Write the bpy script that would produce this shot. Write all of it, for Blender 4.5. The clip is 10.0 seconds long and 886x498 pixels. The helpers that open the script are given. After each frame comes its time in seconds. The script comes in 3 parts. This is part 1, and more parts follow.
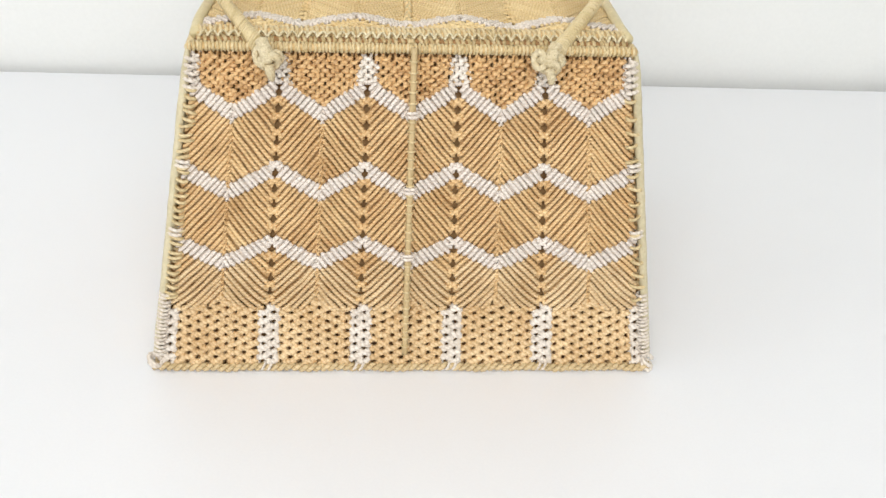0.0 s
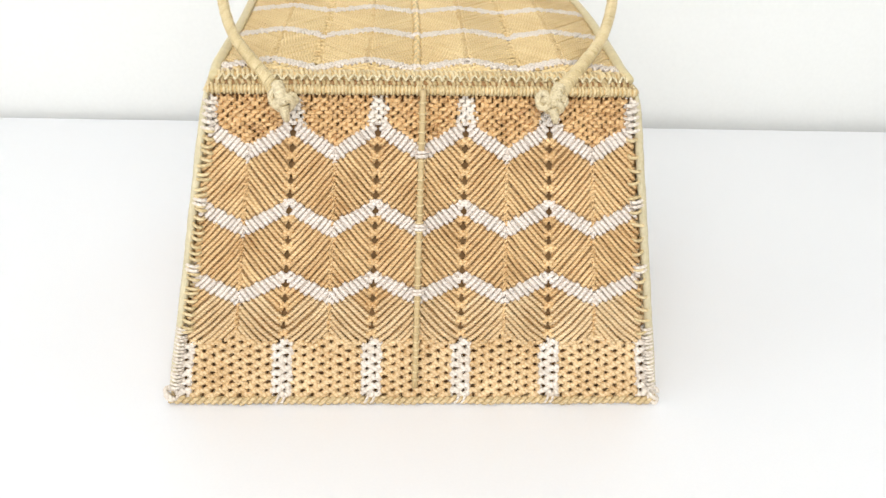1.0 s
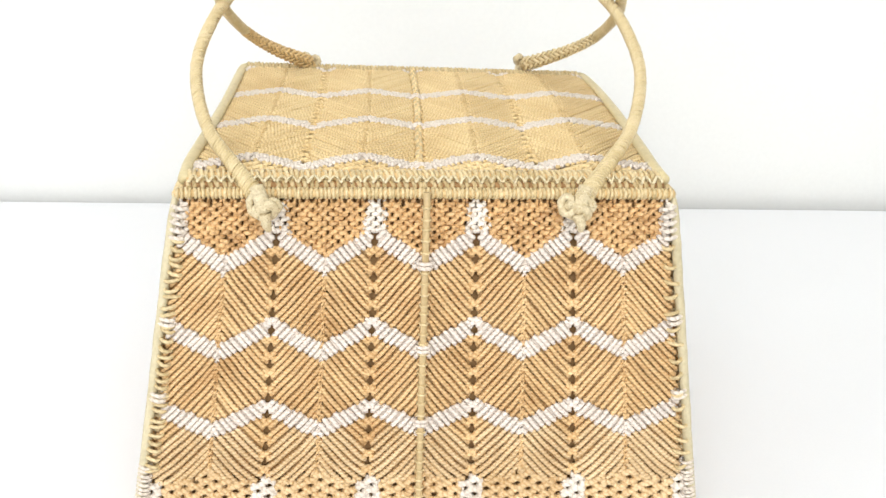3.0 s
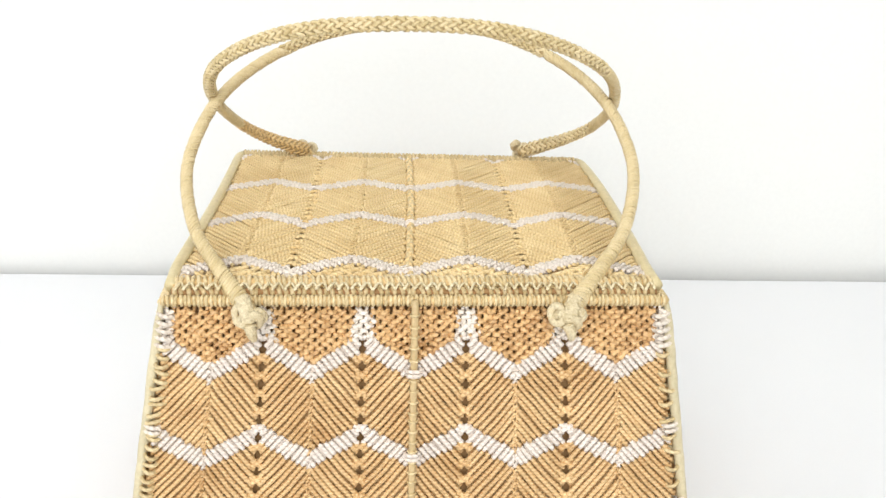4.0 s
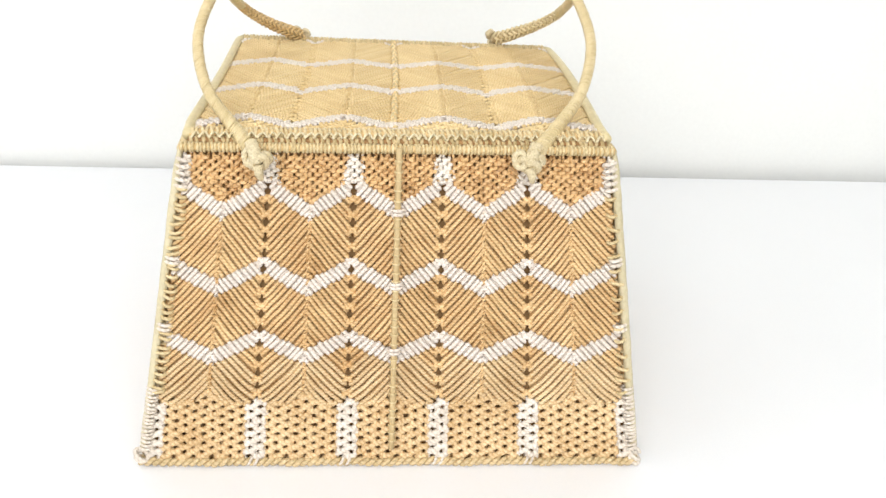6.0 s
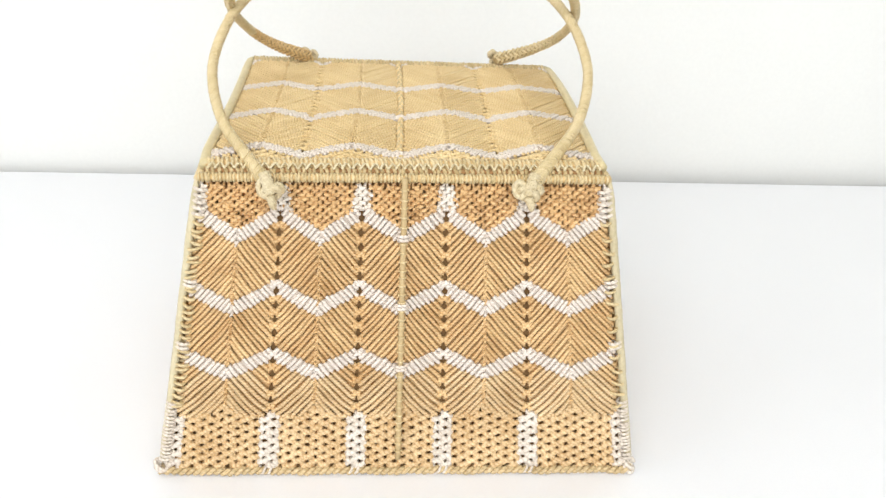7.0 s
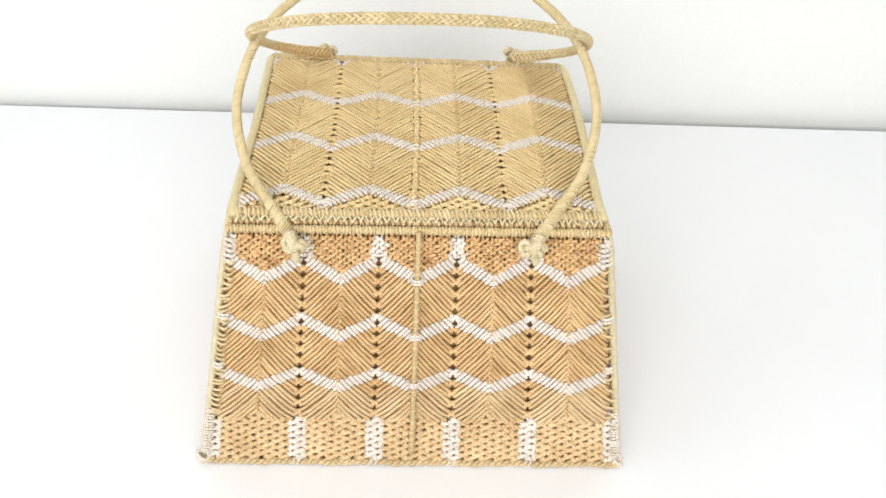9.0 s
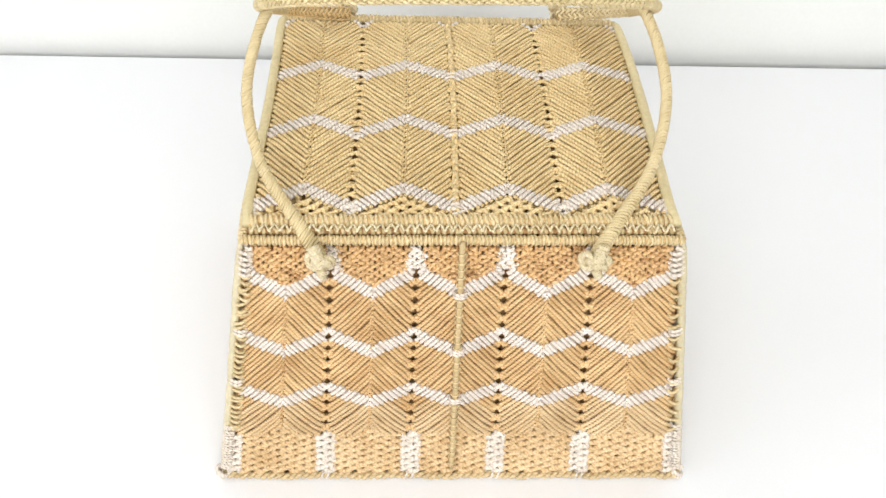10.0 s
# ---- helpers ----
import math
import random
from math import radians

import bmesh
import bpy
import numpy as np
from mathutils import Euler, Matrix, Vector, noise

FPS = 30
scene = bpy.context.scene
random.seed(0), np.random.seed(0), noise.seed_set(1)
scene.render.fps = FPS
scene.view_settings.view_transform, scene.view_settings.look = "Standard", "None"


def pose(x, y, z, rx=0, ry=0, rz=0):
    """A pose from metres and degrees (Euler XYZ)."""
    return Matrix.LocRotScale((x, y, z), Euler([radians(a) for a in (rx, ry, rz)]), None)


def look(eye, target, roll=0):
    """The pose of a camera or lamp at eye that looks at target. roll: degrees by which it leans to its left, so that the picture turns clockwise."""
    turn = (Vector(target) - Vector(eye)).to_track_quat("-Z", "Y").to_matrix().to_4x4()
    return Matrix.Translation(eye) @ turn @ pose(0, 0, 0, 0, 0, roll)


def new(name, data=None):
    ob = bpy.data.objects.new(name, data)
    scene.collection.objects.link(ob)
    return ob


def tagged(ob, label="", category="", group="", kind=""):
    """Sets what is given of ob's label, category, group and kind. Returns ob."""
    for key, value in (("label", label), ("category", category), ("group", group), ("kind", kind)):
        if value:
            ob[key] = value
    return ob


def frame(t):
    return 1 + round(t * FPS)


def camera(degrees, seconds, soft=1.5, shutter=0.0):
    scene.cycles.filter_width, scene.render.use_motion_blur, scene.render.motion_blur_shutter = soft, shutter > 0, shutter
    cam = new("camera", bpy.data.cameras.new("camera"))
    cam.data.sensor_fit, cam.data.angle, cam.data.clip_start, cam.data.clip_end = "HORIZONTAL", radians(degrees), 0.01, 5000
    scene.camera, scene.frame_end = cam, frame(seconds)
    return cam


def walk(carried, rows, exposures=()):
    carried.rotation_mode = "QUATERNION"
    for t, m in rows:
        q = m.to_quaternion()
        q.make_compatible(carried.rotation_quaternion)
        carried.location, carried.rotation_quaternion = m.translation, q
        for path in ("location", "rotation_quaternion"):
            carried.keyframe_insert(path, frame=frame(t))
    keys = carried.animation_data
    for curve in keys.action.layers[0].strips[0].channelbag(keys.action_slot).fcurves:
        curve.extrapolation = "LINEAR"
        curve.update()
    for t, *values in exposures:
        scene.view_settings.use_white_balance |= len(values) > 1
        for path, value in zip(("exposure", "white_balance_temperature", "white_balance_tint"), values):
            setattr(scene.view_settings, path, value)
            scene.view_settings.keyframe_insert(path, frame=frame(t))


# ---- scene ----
cam = camera(52.5, 10.0, soft=1.5)
PATH = [
    (0, (-0.004, -0.406, 0.33), (0.087, 1.297, -0.715), 1.9),
    (0.5, (-0.001, -0.434, 0.338), (0.039, 1.311, -0.638), 0.5),
    (1, (-0.003, -0.421, 0.332), (0.062, 1.333, -0.625), 1.2),
    (1.5, (-0.003, -0.4, 0.318), (0.083, 1.359, -0.63), 1.3),
    (2, (-0.006, -0.375, 0.314), (0.078, 1.406, -0.593), 1.2),
    (3.5, (-0.007, -0.341, 0.34), (0.059, 1.49, -0.464), 0.7),
    (4, (0.005, -0.332, 0.352), (0.049, 1.519, -0.405), 0.5),
    (4.5, (0.016, -0.325, 0.359), (0.064, 1.532, -0.384), 0.8),
    (5, (0.007, -0.334, 0.347), (0.057, 1.505, -0.436), 1.3),
    (5.5, (0.007, -0.372, 0.337), (0.077, 1.437, -0.513), 1.6),
    (5.7, (0.004, -0.389, 0.337), (0.096, 1.406, -0.54), 1.7),
    (6.8, (0.005, -0.434, 0.361), (0.069, 1.357, -0.527), 1.1),
    (7, (0.003, -0.422, 0.37), (0.082, 1.354, -0.548), 1.4),
    (7.5, (0.007, -0.413, 0.395), (0.087, 1.29, -0.651), 2.0),
    (8, (0.011, -0.427, 0.429), (0.047, 1.229, -0.691), 1.6),
    (8.5, (0.013, -0.423, 0.484), (0.037, 1.205, -0.677), 1.5),
    (9, (0.007, -0.385, 0.5), (0.04, 1.169, -0.759), 1.6),
    (9.5, (0.005, -0.341, 0.504), (0.012, 1.136, -0.845), 0.7),
    (10, (-0.012, -0.295, 0.497), (0.005, 1.114, -0.923), 0.5),
]
walk(cam, [(t, look(eye, target, roll)) for t, eye, target, roll in PATH],
     [(0, -0.90), (0.5, -0.77), (1, -0.75), (1.5, -0.72), (2, -0.54), (3.5, -0.69), (4.5, -0.68), (5.5, -0.64), (7, -0.72), (7.5, -0.70), (8, -0.78), (8.5, -0.71), (9, -0.70), (9.5, -0.63), (10, -0.69)])

# ---- light ----
world = bpy.data.worlds.new("world")
scene.world = world
world.use_nodes = True
wn = world.node_tree.nodes
sky = wn.new("ShaderNodeTexSky")
sky.sky_type, sky.sun_disc, sky.sun_elevation, sky.sun_rotation = "NISHITA", False, radians(40), radians(250)
wn["Background"].inputs["Strength"].default_value = 0.15
world.node_tree.links.new(sky.outputs["Color"], wn["Background"].inputs["Color"])


def area_lamp(name, m, w, h, watts, colour):
    data = bpy.data.lights.new(name, "AREA")
    data.shape, data.size, data.size_y, data.energy, data.color = "RECTANGLE", w, h, watts, colour
    ob = new(name, data)
    ob.matrix_world = m
    return ob


# no window is seen; both lamps are added to stand in for daylight
area_lamp("unseen_window_lamp", look((-1.54, -0.9, 1.05), (0.0, -0.9, 0.8)), 1.6, 1.1, 10, (0.95, 0.975, 1.0))
area_lamp("unseen_window_lamp", look((-0.1, -1.84, 1.24), (-0.1, 0.0, 0.48)), 2.2, 1.16, 78, (0.97, 0.985, 1.0))


# ---- materials ----
def material(name, dark, light, rough=0.6, grain=900.0, bump=0.25, blotch=18.0, island=0.0, sheen=0.0, metal=0.0, depth=0.0004, twist=0.0, plies=2):
    """Two colours mixed by fine grain and broad blotches, each loose piece a little lighter or darker, with fine relief."""
    mat = bpy.data.materials.new(name)
    mat.use_nodes = True
    nt = mat.node_tree
    b = nt.nodes["Principled BSDF"]
    co = nt.nodes.new("ShaderNodeTexCoord")
    fine, broad = nt.nodes.new("ShaderNodeTexNoise"), nt.nodes.new("ShaderNodeTexNoise")
    fine.inputs["Scale"].default_value, broad.inputs["Scale"].default_value = grain, blotch
    fine.inputs["Detail"].default_value, broad.inputs["Detail"].default_value = 3, 4
    geo = nt.nodes.new("ShaderNodeNewGeometry")
    for n in (fine, broad):
        nt.links.new(co.outputs["Object"], n.inputs["Vector"])

    def maths(op, a, c):
        n = nt.nodes.new("ShaderNodeMath")
        n.operation = op
        for socket, v in zip(n.inputs, (a, c)):
            if isinstance(v, (int, float)):
                socket.default_value = v
            else:
                nt.links.new(v, socket)
        return n.outputs[0]

    f = maths("ADD", maths("MULTIPLY", fine.outputs["Fac"], 0.55), maths("MULTIPLY", broad.outputs["Fac"], 0.55))
    if island:
        each = nt.nodes.new("ShaderNodeObjectInfo")
        f = maths("ADD", f, maths("MULTIPLY", maths("SUBTRACT", each.outputs["Random"], 0.5), island * 0.8))
        f = maths("ADD", f, maths("MULTIPLY", maths("SUBTRACT", geo.outputs["Random Per Island"], 0.5), island))
    ramp = nt.nodes.new("ShaderNodeValToRGB")
    ramp.color_ramp.elements[0].position, ramp.color_ramp.elements[1].position = 0.3, 0.8
    ramp.color_ramp.elements[0].color, ramp.color_ramp.elements[1].color = (*dark, 1), (*light, 1)
    nt.links.new(f, ramp.inputs["Fac"])
    nt.links.new(ramp.outputs["Color"], b.inputs["Base Color"])
    rr = maths("ADD", maths("MULTIPLY", broad.outputs["Fac"], 0.2), rough - 0.1)
    nt.links.new(rr, b.inputs["Roughness"])
    b.inputs["Metallic"].default_value = metal
    if sheen:
        b.inputs["Sheen Weight"].default_value = sheen
        b.inputs["Sheen Roughness"].default_value = 0.4
    height = fine.outputs["Fac"]
    if twist:
        along = nt.nodes.new("ShaderNodeAttribute")
        along.attribute_name = "cord"
        xyz = nt.nodes.new("ShaderNodeSeparateXYZ")
        nt.links.new(along.outputs["Vector"], xyz.inputs["Vector"])
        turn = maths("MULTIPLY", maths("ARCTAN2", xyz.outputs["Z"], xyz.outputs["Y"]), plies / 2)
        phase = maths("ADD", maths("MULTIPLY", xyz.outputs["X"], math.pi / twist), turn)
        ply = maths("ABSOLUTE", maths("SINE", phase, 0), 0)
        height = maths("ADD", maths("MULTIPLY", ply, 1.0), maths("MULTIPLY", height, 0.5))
        # shade painted in: the colour darkens in the grooves between plies
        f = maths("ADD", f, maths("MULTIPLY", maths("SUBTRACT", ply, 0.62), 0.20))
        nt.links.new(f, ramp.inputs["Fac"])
    if bump:
        bp = nt.nodes.new("ShaderNodeBump")
        bp.inputs["Strength"].default_value, bp.inputs["Distance"].default_value = bump, depth
        nt.links.new(height, bp.inputs["Height"])
        nt.links.new(bp.outputs["Normal"], b.inputs["Normal"])
    return mat


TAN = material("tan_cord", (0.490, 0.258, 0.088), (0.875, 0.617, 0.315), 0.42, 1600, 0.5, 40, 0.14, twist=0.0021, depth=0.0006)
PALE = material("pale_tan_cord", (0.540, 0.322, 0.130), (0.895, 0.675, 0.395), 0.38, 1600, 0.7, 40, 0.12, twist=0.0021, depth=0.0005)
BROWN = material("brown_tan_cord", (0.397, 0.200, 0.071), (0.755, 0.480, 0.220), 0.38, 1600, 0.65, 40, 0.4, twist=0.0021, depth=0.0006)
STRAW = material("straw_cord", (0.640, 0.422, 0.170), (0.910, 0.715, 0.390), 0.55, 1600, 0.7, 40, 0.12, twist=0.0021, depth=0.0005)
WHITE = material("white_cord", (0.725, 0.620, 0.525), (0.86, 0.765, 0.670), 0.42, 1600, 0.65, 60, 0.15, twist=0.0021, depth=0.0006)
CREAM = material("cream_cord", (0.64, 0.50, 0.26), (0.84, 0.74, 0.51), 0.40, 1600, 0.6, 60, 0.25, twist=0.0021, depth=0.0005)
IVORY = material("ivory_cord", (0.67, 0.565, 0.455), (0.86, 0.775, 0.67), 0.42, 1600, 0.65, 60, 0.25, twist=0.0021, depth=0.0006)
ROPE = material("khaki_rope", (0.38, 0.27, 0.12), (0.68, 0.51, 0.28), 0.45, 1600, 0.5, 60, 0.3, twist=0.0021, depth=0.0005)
REED = material("tan_cane", (0.40, 0.275, 0.12), (0.62, 0.465, 0.245), 0.42, 600, 0.3, 90, 0.3)
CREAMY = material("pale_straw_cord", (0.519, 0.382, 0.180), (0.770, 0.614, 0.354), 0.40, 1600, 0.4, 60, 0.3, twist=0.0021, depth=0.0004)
CANE = material("khaki_cane", (0.46, 0.385, 0.225), (0.66, 0.575, 0.38), 0.40, 500, 0.3, 90, 0.3)
BRAID = material("braided_straw", (0.55, 0.42, 0.20), (0.80, 0.66, 0.40), 0.40, 1300, 0.5, 70, 0.35)
OCHRE = material("ochre_straw", (0.510, 0.325, 0.120), (0.800, 0.575, 0.285), 0.42, 1300, 0.5, 70, 0.14)
KNOT = material("pale_knotted_cord", (0.52, 0.39, 0.19), (0.85, 0.74, 0.51), 0.45, 1100, 1.0, 330, 0.05, depth=0.001)
WRAP = material("straw_strip", (0.55, 0.42, 0.20), (0.78, 0.64, 0.385), 0.42, 1500, 0.6, 90, 0.14)
# the hollow inside's shade, as a brown sheet behind the holes
GAP_BROWN = material("gap_shade_brown", (0.29, 0.155, 0.058), (0.41, 0.235, 0.095), 0.85, 900, 0.4, 40)
TUBE = material("pale_khaki_tube", (0.54, 0.44, 0.22), (0.74, 0.62, 0.36), 0.40, 500, 0.35, 120, 0.2)
TABLE = material("white_laminate", (0.845, 0.845, 0.86), (0.88, 0.88, 0.89), 0.4, 700, 0.06, 6, depth=0.0002)
PAINT = material("white_wall_paint", (0.80, 0.795, 0.762), (0.84, 0.835, 0.80), 0.8, 260, 0.12, 3)
FLOOR = material("dark_floor", (0.10, 0.085, 0.07), (0.16, 0.14, 0.12), 0.5, 80, 0.1, 3)
STEEL = material("white_steel", (0.74, 0.74, 0.74), (0.80, 0.80, 0.80), 0.35, 300, 0.05, 8)


# ---- mesh tools ----
class Geo:
    """Vertices and faces gathered for one mesh."""

    def __init__(self):
        self.v, self.f, self.c, self.n = [], [], [], 0

    def add(self, verts, faces, cord=None):
        self.v.extend(map(tuple, verts))
        self.c.append(np.zeros((len(verts), 3)) if cord is None else cord)
        self.f.extend(tuple(i + self.n for i in f) for f in faces)
        self.n += len(verts)


FACES = {}


def tube_faces(n, m, closed):
    key = (n, m, closed)
    if key not in FACES:
        out = []
        for i in range(n if closed else n - 1):
            j = (i + 1) % n
            for k in range(m):
                l = (k + 1) % m
                out.append((i * m + k, i * m + l, j * m + l, j * m + k))
        if not closed:
            out.append(tuple(reversed(range(m))))
            out.append(tuple((n - 1) * m + k for k in range(m)))
        FACES[key] = out
    return FACES[key]


def tube(geo, path, radius, sides=6, up=(0, 0, 1), closed=False, flat=1.0, ply=0.0, lay=0.0021, hand=1):
    """A round cord along path; radius is a number or one for each point; flat squashes it along up;
    ply gives it the twisted outline of two strands that turn once in twice the lay, one way or the other by hand."""
    p = np.asarray(path, float)
    n = len(p)
    t = np.roll(p, -1, 0) - np.roll(p, 1, 0) if closed else np.gradient(p, axis=0)
    t /= np.linalg.norm(t, axis=1)[:, None] + 1e-12
    u = np.asarray(up, float)
    u = np.broadcast_to(u, p.shape) if u.ndim == 1 else u
    b = np.cross(t, u)
    bl = np.linalg.norm(b, axis=1)[:, None]
    b = np.where(bl > 1e-4, b / (bl + 1e-12), np.cross(t, (0.31, 0.95, 0.05)))
    b /= np.linalg.norm(b, axis=1)[:, None]
    c = np.cross(b, t)
    r = np.broadcast_to(np.asarray(radius, float), (n,))[:, None, None]
    a = np.arange(sides) * 2 * math.pi / sides
    run = np.concatenate([[0], np.cumsum(np.linalg.norm(np.diff(p, axis=0), axis=1))]) + (geo.n * 0.00037) % 0.01
    if ply:
        r = r * (1 - ply * np.cos(2 * math.pi * run[:, None] / lay + 2 * hand * a[None, :]))[:, :, None]
    ring = p[:, None] + r * (np.cos(a)[None, :, None] * b[:, None] + flat * np.sin(a)[None, :, None] * c[:, None])
    cord = np.stack(np.broadcast_arrays(run[:, None], np.cos(a)[None, :], hand * np.sin(a)[None, :]), 2)
    geo.add(ring.reshape(-1, 3), tube_faces(n, sides, closed), cord.reshape(-1, 3))


def mesh_of(name, geo, mat, smooth=True):
    me = bpy.data.meshes.new(name)
    me.from_pydata(geo.v, [], geo.f)
    me.materials.append(mat)
    if geo.n:
        me.attributes.new("cord", "FLOAT_VECTOR", "POINT").data.foreach_set("vector", np.concatenate(geo.c).astype(np.float32).ravel())
    if smooth:
        me.polygons.foreach_set("use_smooth", [True] * len(me.polygons))
    me.update()
    return me


SKEWED = [False]


def askew(p):
    """The handmade bag leans a little to one side; one back corner of its lid stands up and out."""
    p = np.array(p, float)
    x, y, z = p[..., 0].copy(), p[..., 1], p[..., 2].copy()
    top = np.clip((z - 0.15) / 0.03, 0, 1)
    far = top * np.clip((y - 0.1) / 0.12, 0, 1.1) ** 2
    p[..., 0] += -0.0025 + 0.0222 * z - 0.0017 * top * np.clip((y - 0.026) / 0.02, 0, 1) - 0.0030 * far
    p[..., 2] -= 0.0025 * far * x / 0.11
    return p


def piece(name, geo, mat, parent=None, label="", kind="", smooth=True):
    """Links the gathered geometry as one object, under its thing or part."""
    if SKEWED[0] and geo.n:
        geo.v = list(map(tuple, askew(geo.v)))
    ob = new(name, mesh_of(name, geo, mat, smooth))
    ob.parent = parent
    return tagged(ob, label, kind=kind)


def box(geo, x0, x1, y0, y1, z0, z1, bevel=0.0):
    bm = bmesh.new()
    bmesh.ops.create_cube(bm, size=1)
    for v in bm.verts:
        v.co = Vector(((x0 + x1) / 2 + v.co.x * (x1 - x0), (y0 + y1) / 2 + v.co.y * (y1 - y0), (z0 + z1) / 2 + v.co.z * (z1 - z0)))
    if bevel:
        bmesh.ops.bevel(bm, geom=bm.edges[:], offset=bevel, segments=3, profile=0.5, affect="EDGES")
    bm.verts.index_update()
    geo.add([v.co[:] for v in bm.verts], [[v.index for v in f.verts] for f in bm.faces])
    bm.free()


def smoothed(points, n):
    """A smooth curve through the points, as n points at even steps."""
    p = np.asarray(points, float)
    q = np.vstack([2 * p[0] - p[1], p, 2 * p[-1] - p[-2]])
    out = []
    for i in range(1, len(q) - 2):
        for s in np.linspace(0, 1, 24, endpoint=False):
            a, b, c, d = q[i - 1:i + 3]
            out.append(0.5 * (2 * b + (c - a) * s + (2 * a - 5 * b + 4 * c - d) * s * s + (3 * b - a - 3 * c + d) * s ** 3))
    out.append(p[-1])
    out = np.array(out)
    d = np.concatenate([[0], np.cumsum(np.linalg.norm(np.diff(out, axis=0), axis=1))])
    e = np.linspace(0, d[-1], n)
    return np.stack([np.interp(e, d, out[:, k]) for k in range(3)], 1)


rng = random.Random(7)
TURN = Matrix.Rotation(-0.025, 4, "Z")      # the table and the room stand a little askew to the bag


# ---- the room ----
X0, X1, Y0, Y1, Z0, Z1 = -1.6, 2.2, -1.9, 0.470, -0.74, 1.95


def wall(name, boxes):
    g = Geo()
    for b in boxes:
        box(g, *b)
    ob = tagged(piece(name, g, PAINT, None, "plain white painted wall", "structure", smooth=False), category="wall")
    ob.matrix_world = TURN
    return ob


wall("wall_back", [(X0 - 0.1, X1 + 0.1, Y1, Y1 + 0.1, Z0, Z1)]).matrix_world = TURN @ Matrix.Rotation(0.006, 4, "Z")
wall("wall_right", [(X1, X1 + 0.1, Y0, Y1 + 0.05, Z0, Z1)])
# unseen walls, with openings added behind the two lamps
wall("wall_left", [(X0 - 0.1, X0, Y0, -1.75, Z0, Z1), (X0 - 0.1, X0, -0.05, Y1, Z0, Z1), (X0 - 0.1, X0, -1.75, -0.05, Z0, 0.45), (X0 - 0.1, X0, -1.75, -0.05, 1.65, Z1)])
wall("wall_front", [(X0 - 0.1, -1.25, Y0 - 0.1, Y0, Z0, Z1), (1.05, X1 + 0.1, Y0 - 0.1, Y0, Z0, Z1), (-1.25, 1.05, Y0 - 0.1, Y0, Z0, 0.63), (-1.25, 1.05, Y0 - 0.1, Y0, 1.86, Z1)])
# unseen floor, kept dark so little light bounces up behind the table
g = Geo()
box(g, X0 - 0.1, X1 + 0.1, Y0 - 0.1, Y1 + 0.1, Z0 - 0.1, Z0)
tagged(piece("floor", g, FLOOR, None, "dark plain floor under the table", "structure", smooth=False), category="floor").matrix_world = TURN
g = Geo()
box(g, X0 - 0.1, X1 + 0.1, Y0 - 0.1, Y1 + 0.1, Z1, Z1 + 0.1)
tagged(piece("ceiling", g, PAINT, None, "plain white ceiling", "structure", smooth=False), category="ceiling").matrix_world = TURN

# ---- the table ----
TX0, TX1, TY0, TY1, ROUND = -0.95, 1.05, -0.62, 0.4571, 0.0015
table = tagged(new("table"), "white laminate table pushed against a white wall", "table")
table.matrix_world = TURN
g = Geo()
quarter = np.linspace(0, math.pi / 2, 9)
profile = [(TY1 - ROUND + ROUND * math.sin(q), ROUND * math.cos(q) - ROUND) for q in quarter] + [(TY1, -0.03), (TY0, -0.03)]
profile += [(TY0 + ROUND - ROUND * math.cos(q), ROUND * math.sin(q) - ROUND) for q in quarter]
m = len(profile)
g.add([(x, y, z) for x in (TX0, TX1) for y, z in profile],
      [(k, (k + 1) % m, m + (k + 1) % m, m + k) for k in range(m)] + [tuple(range(m))[::-1], tuple(range(m, 2 * m))])
piece("tabletop", g, TABLE, table, smooth=False)
# unseen strip added to cut the bounce that lights the gap
EDGE = material("grey_gap_blocker", (0.16, 0.155, 0.15), (0.24, 0.235, 0.225), 0.7, 300, 0.1, 8)
g = Geo()
box(g, TX0 + 0.004, TX1 - 0.004, TY1, TY1 + 0.0015, -0.028, -0.0025)
piece("edge_band", g, EDGE, table, "unseen dark strip that keeps bounced light out of the gap", smooth=False)
for x in (TX0 + 0.06, TX1 - 0.06):
    for y in (TY0 + 0.06, TY1 - 0.06):
        g = Geo()
        box(g, x - 0.025, x + 0.025, y - 0.025, y + 0.025, Z0, -0.03, 0.003)
        piece("leg", g, STEEL, table, smooth=False)

# ---- the handbag ----
bag = tagged(new("woven_handbag"), "tan woven cord handbag with white zigzags and two braided straw handles", "handbag")
BW, TW = 0.1380, 0.1096          # half widths at the base and under the lid
SLANT, HIGH, BACK, LIDZ = 0.024, 0.181, 0.2435, 0.1885
RUN = math.hypot(SLANT, HIGH)


SKEWED[0] = True


class Face:
    """A flat side of the bag: x across, v up its slope, h out of it."""

    def __init__(self, origin, across, upward):
        self.o, self.a = np.array(origin, float), np.array(across, float)
        self.u = np.array(upward, float) / np.linalg.norm(upward)
        self.n = np.cross(self.a, self.u)

    def at(self, x, v, h=0.0):
        x, v, h = np.broadcast_arrays(np.asarray(x, float), v, h)
        return self.o + x[..., None] * self.a + v[..., None] * self.u + h[..., None] * self.n


SIDE_IN = BW - TW
FRONT = Face((0, 0, 0), (1, 0, 0), (0, SLANT, HIGH))
REAR = Face((0, BACK, 0), (-1, 0, 0), (0, -SLANT, HIGH))
RIGHT = Face((BW, BACK / 2, 0), (0, 1, 0), (-SIDE_IN, 0, HIGH))
LEFT = Face((-BW, BACK / 2, 0), (0, -1, 0), (SIDE_IN, 0, HIGH))
LID = Face((0, 0, LIDZ - 0.0026), (1, 0, 0), (0, 1, 0.016))
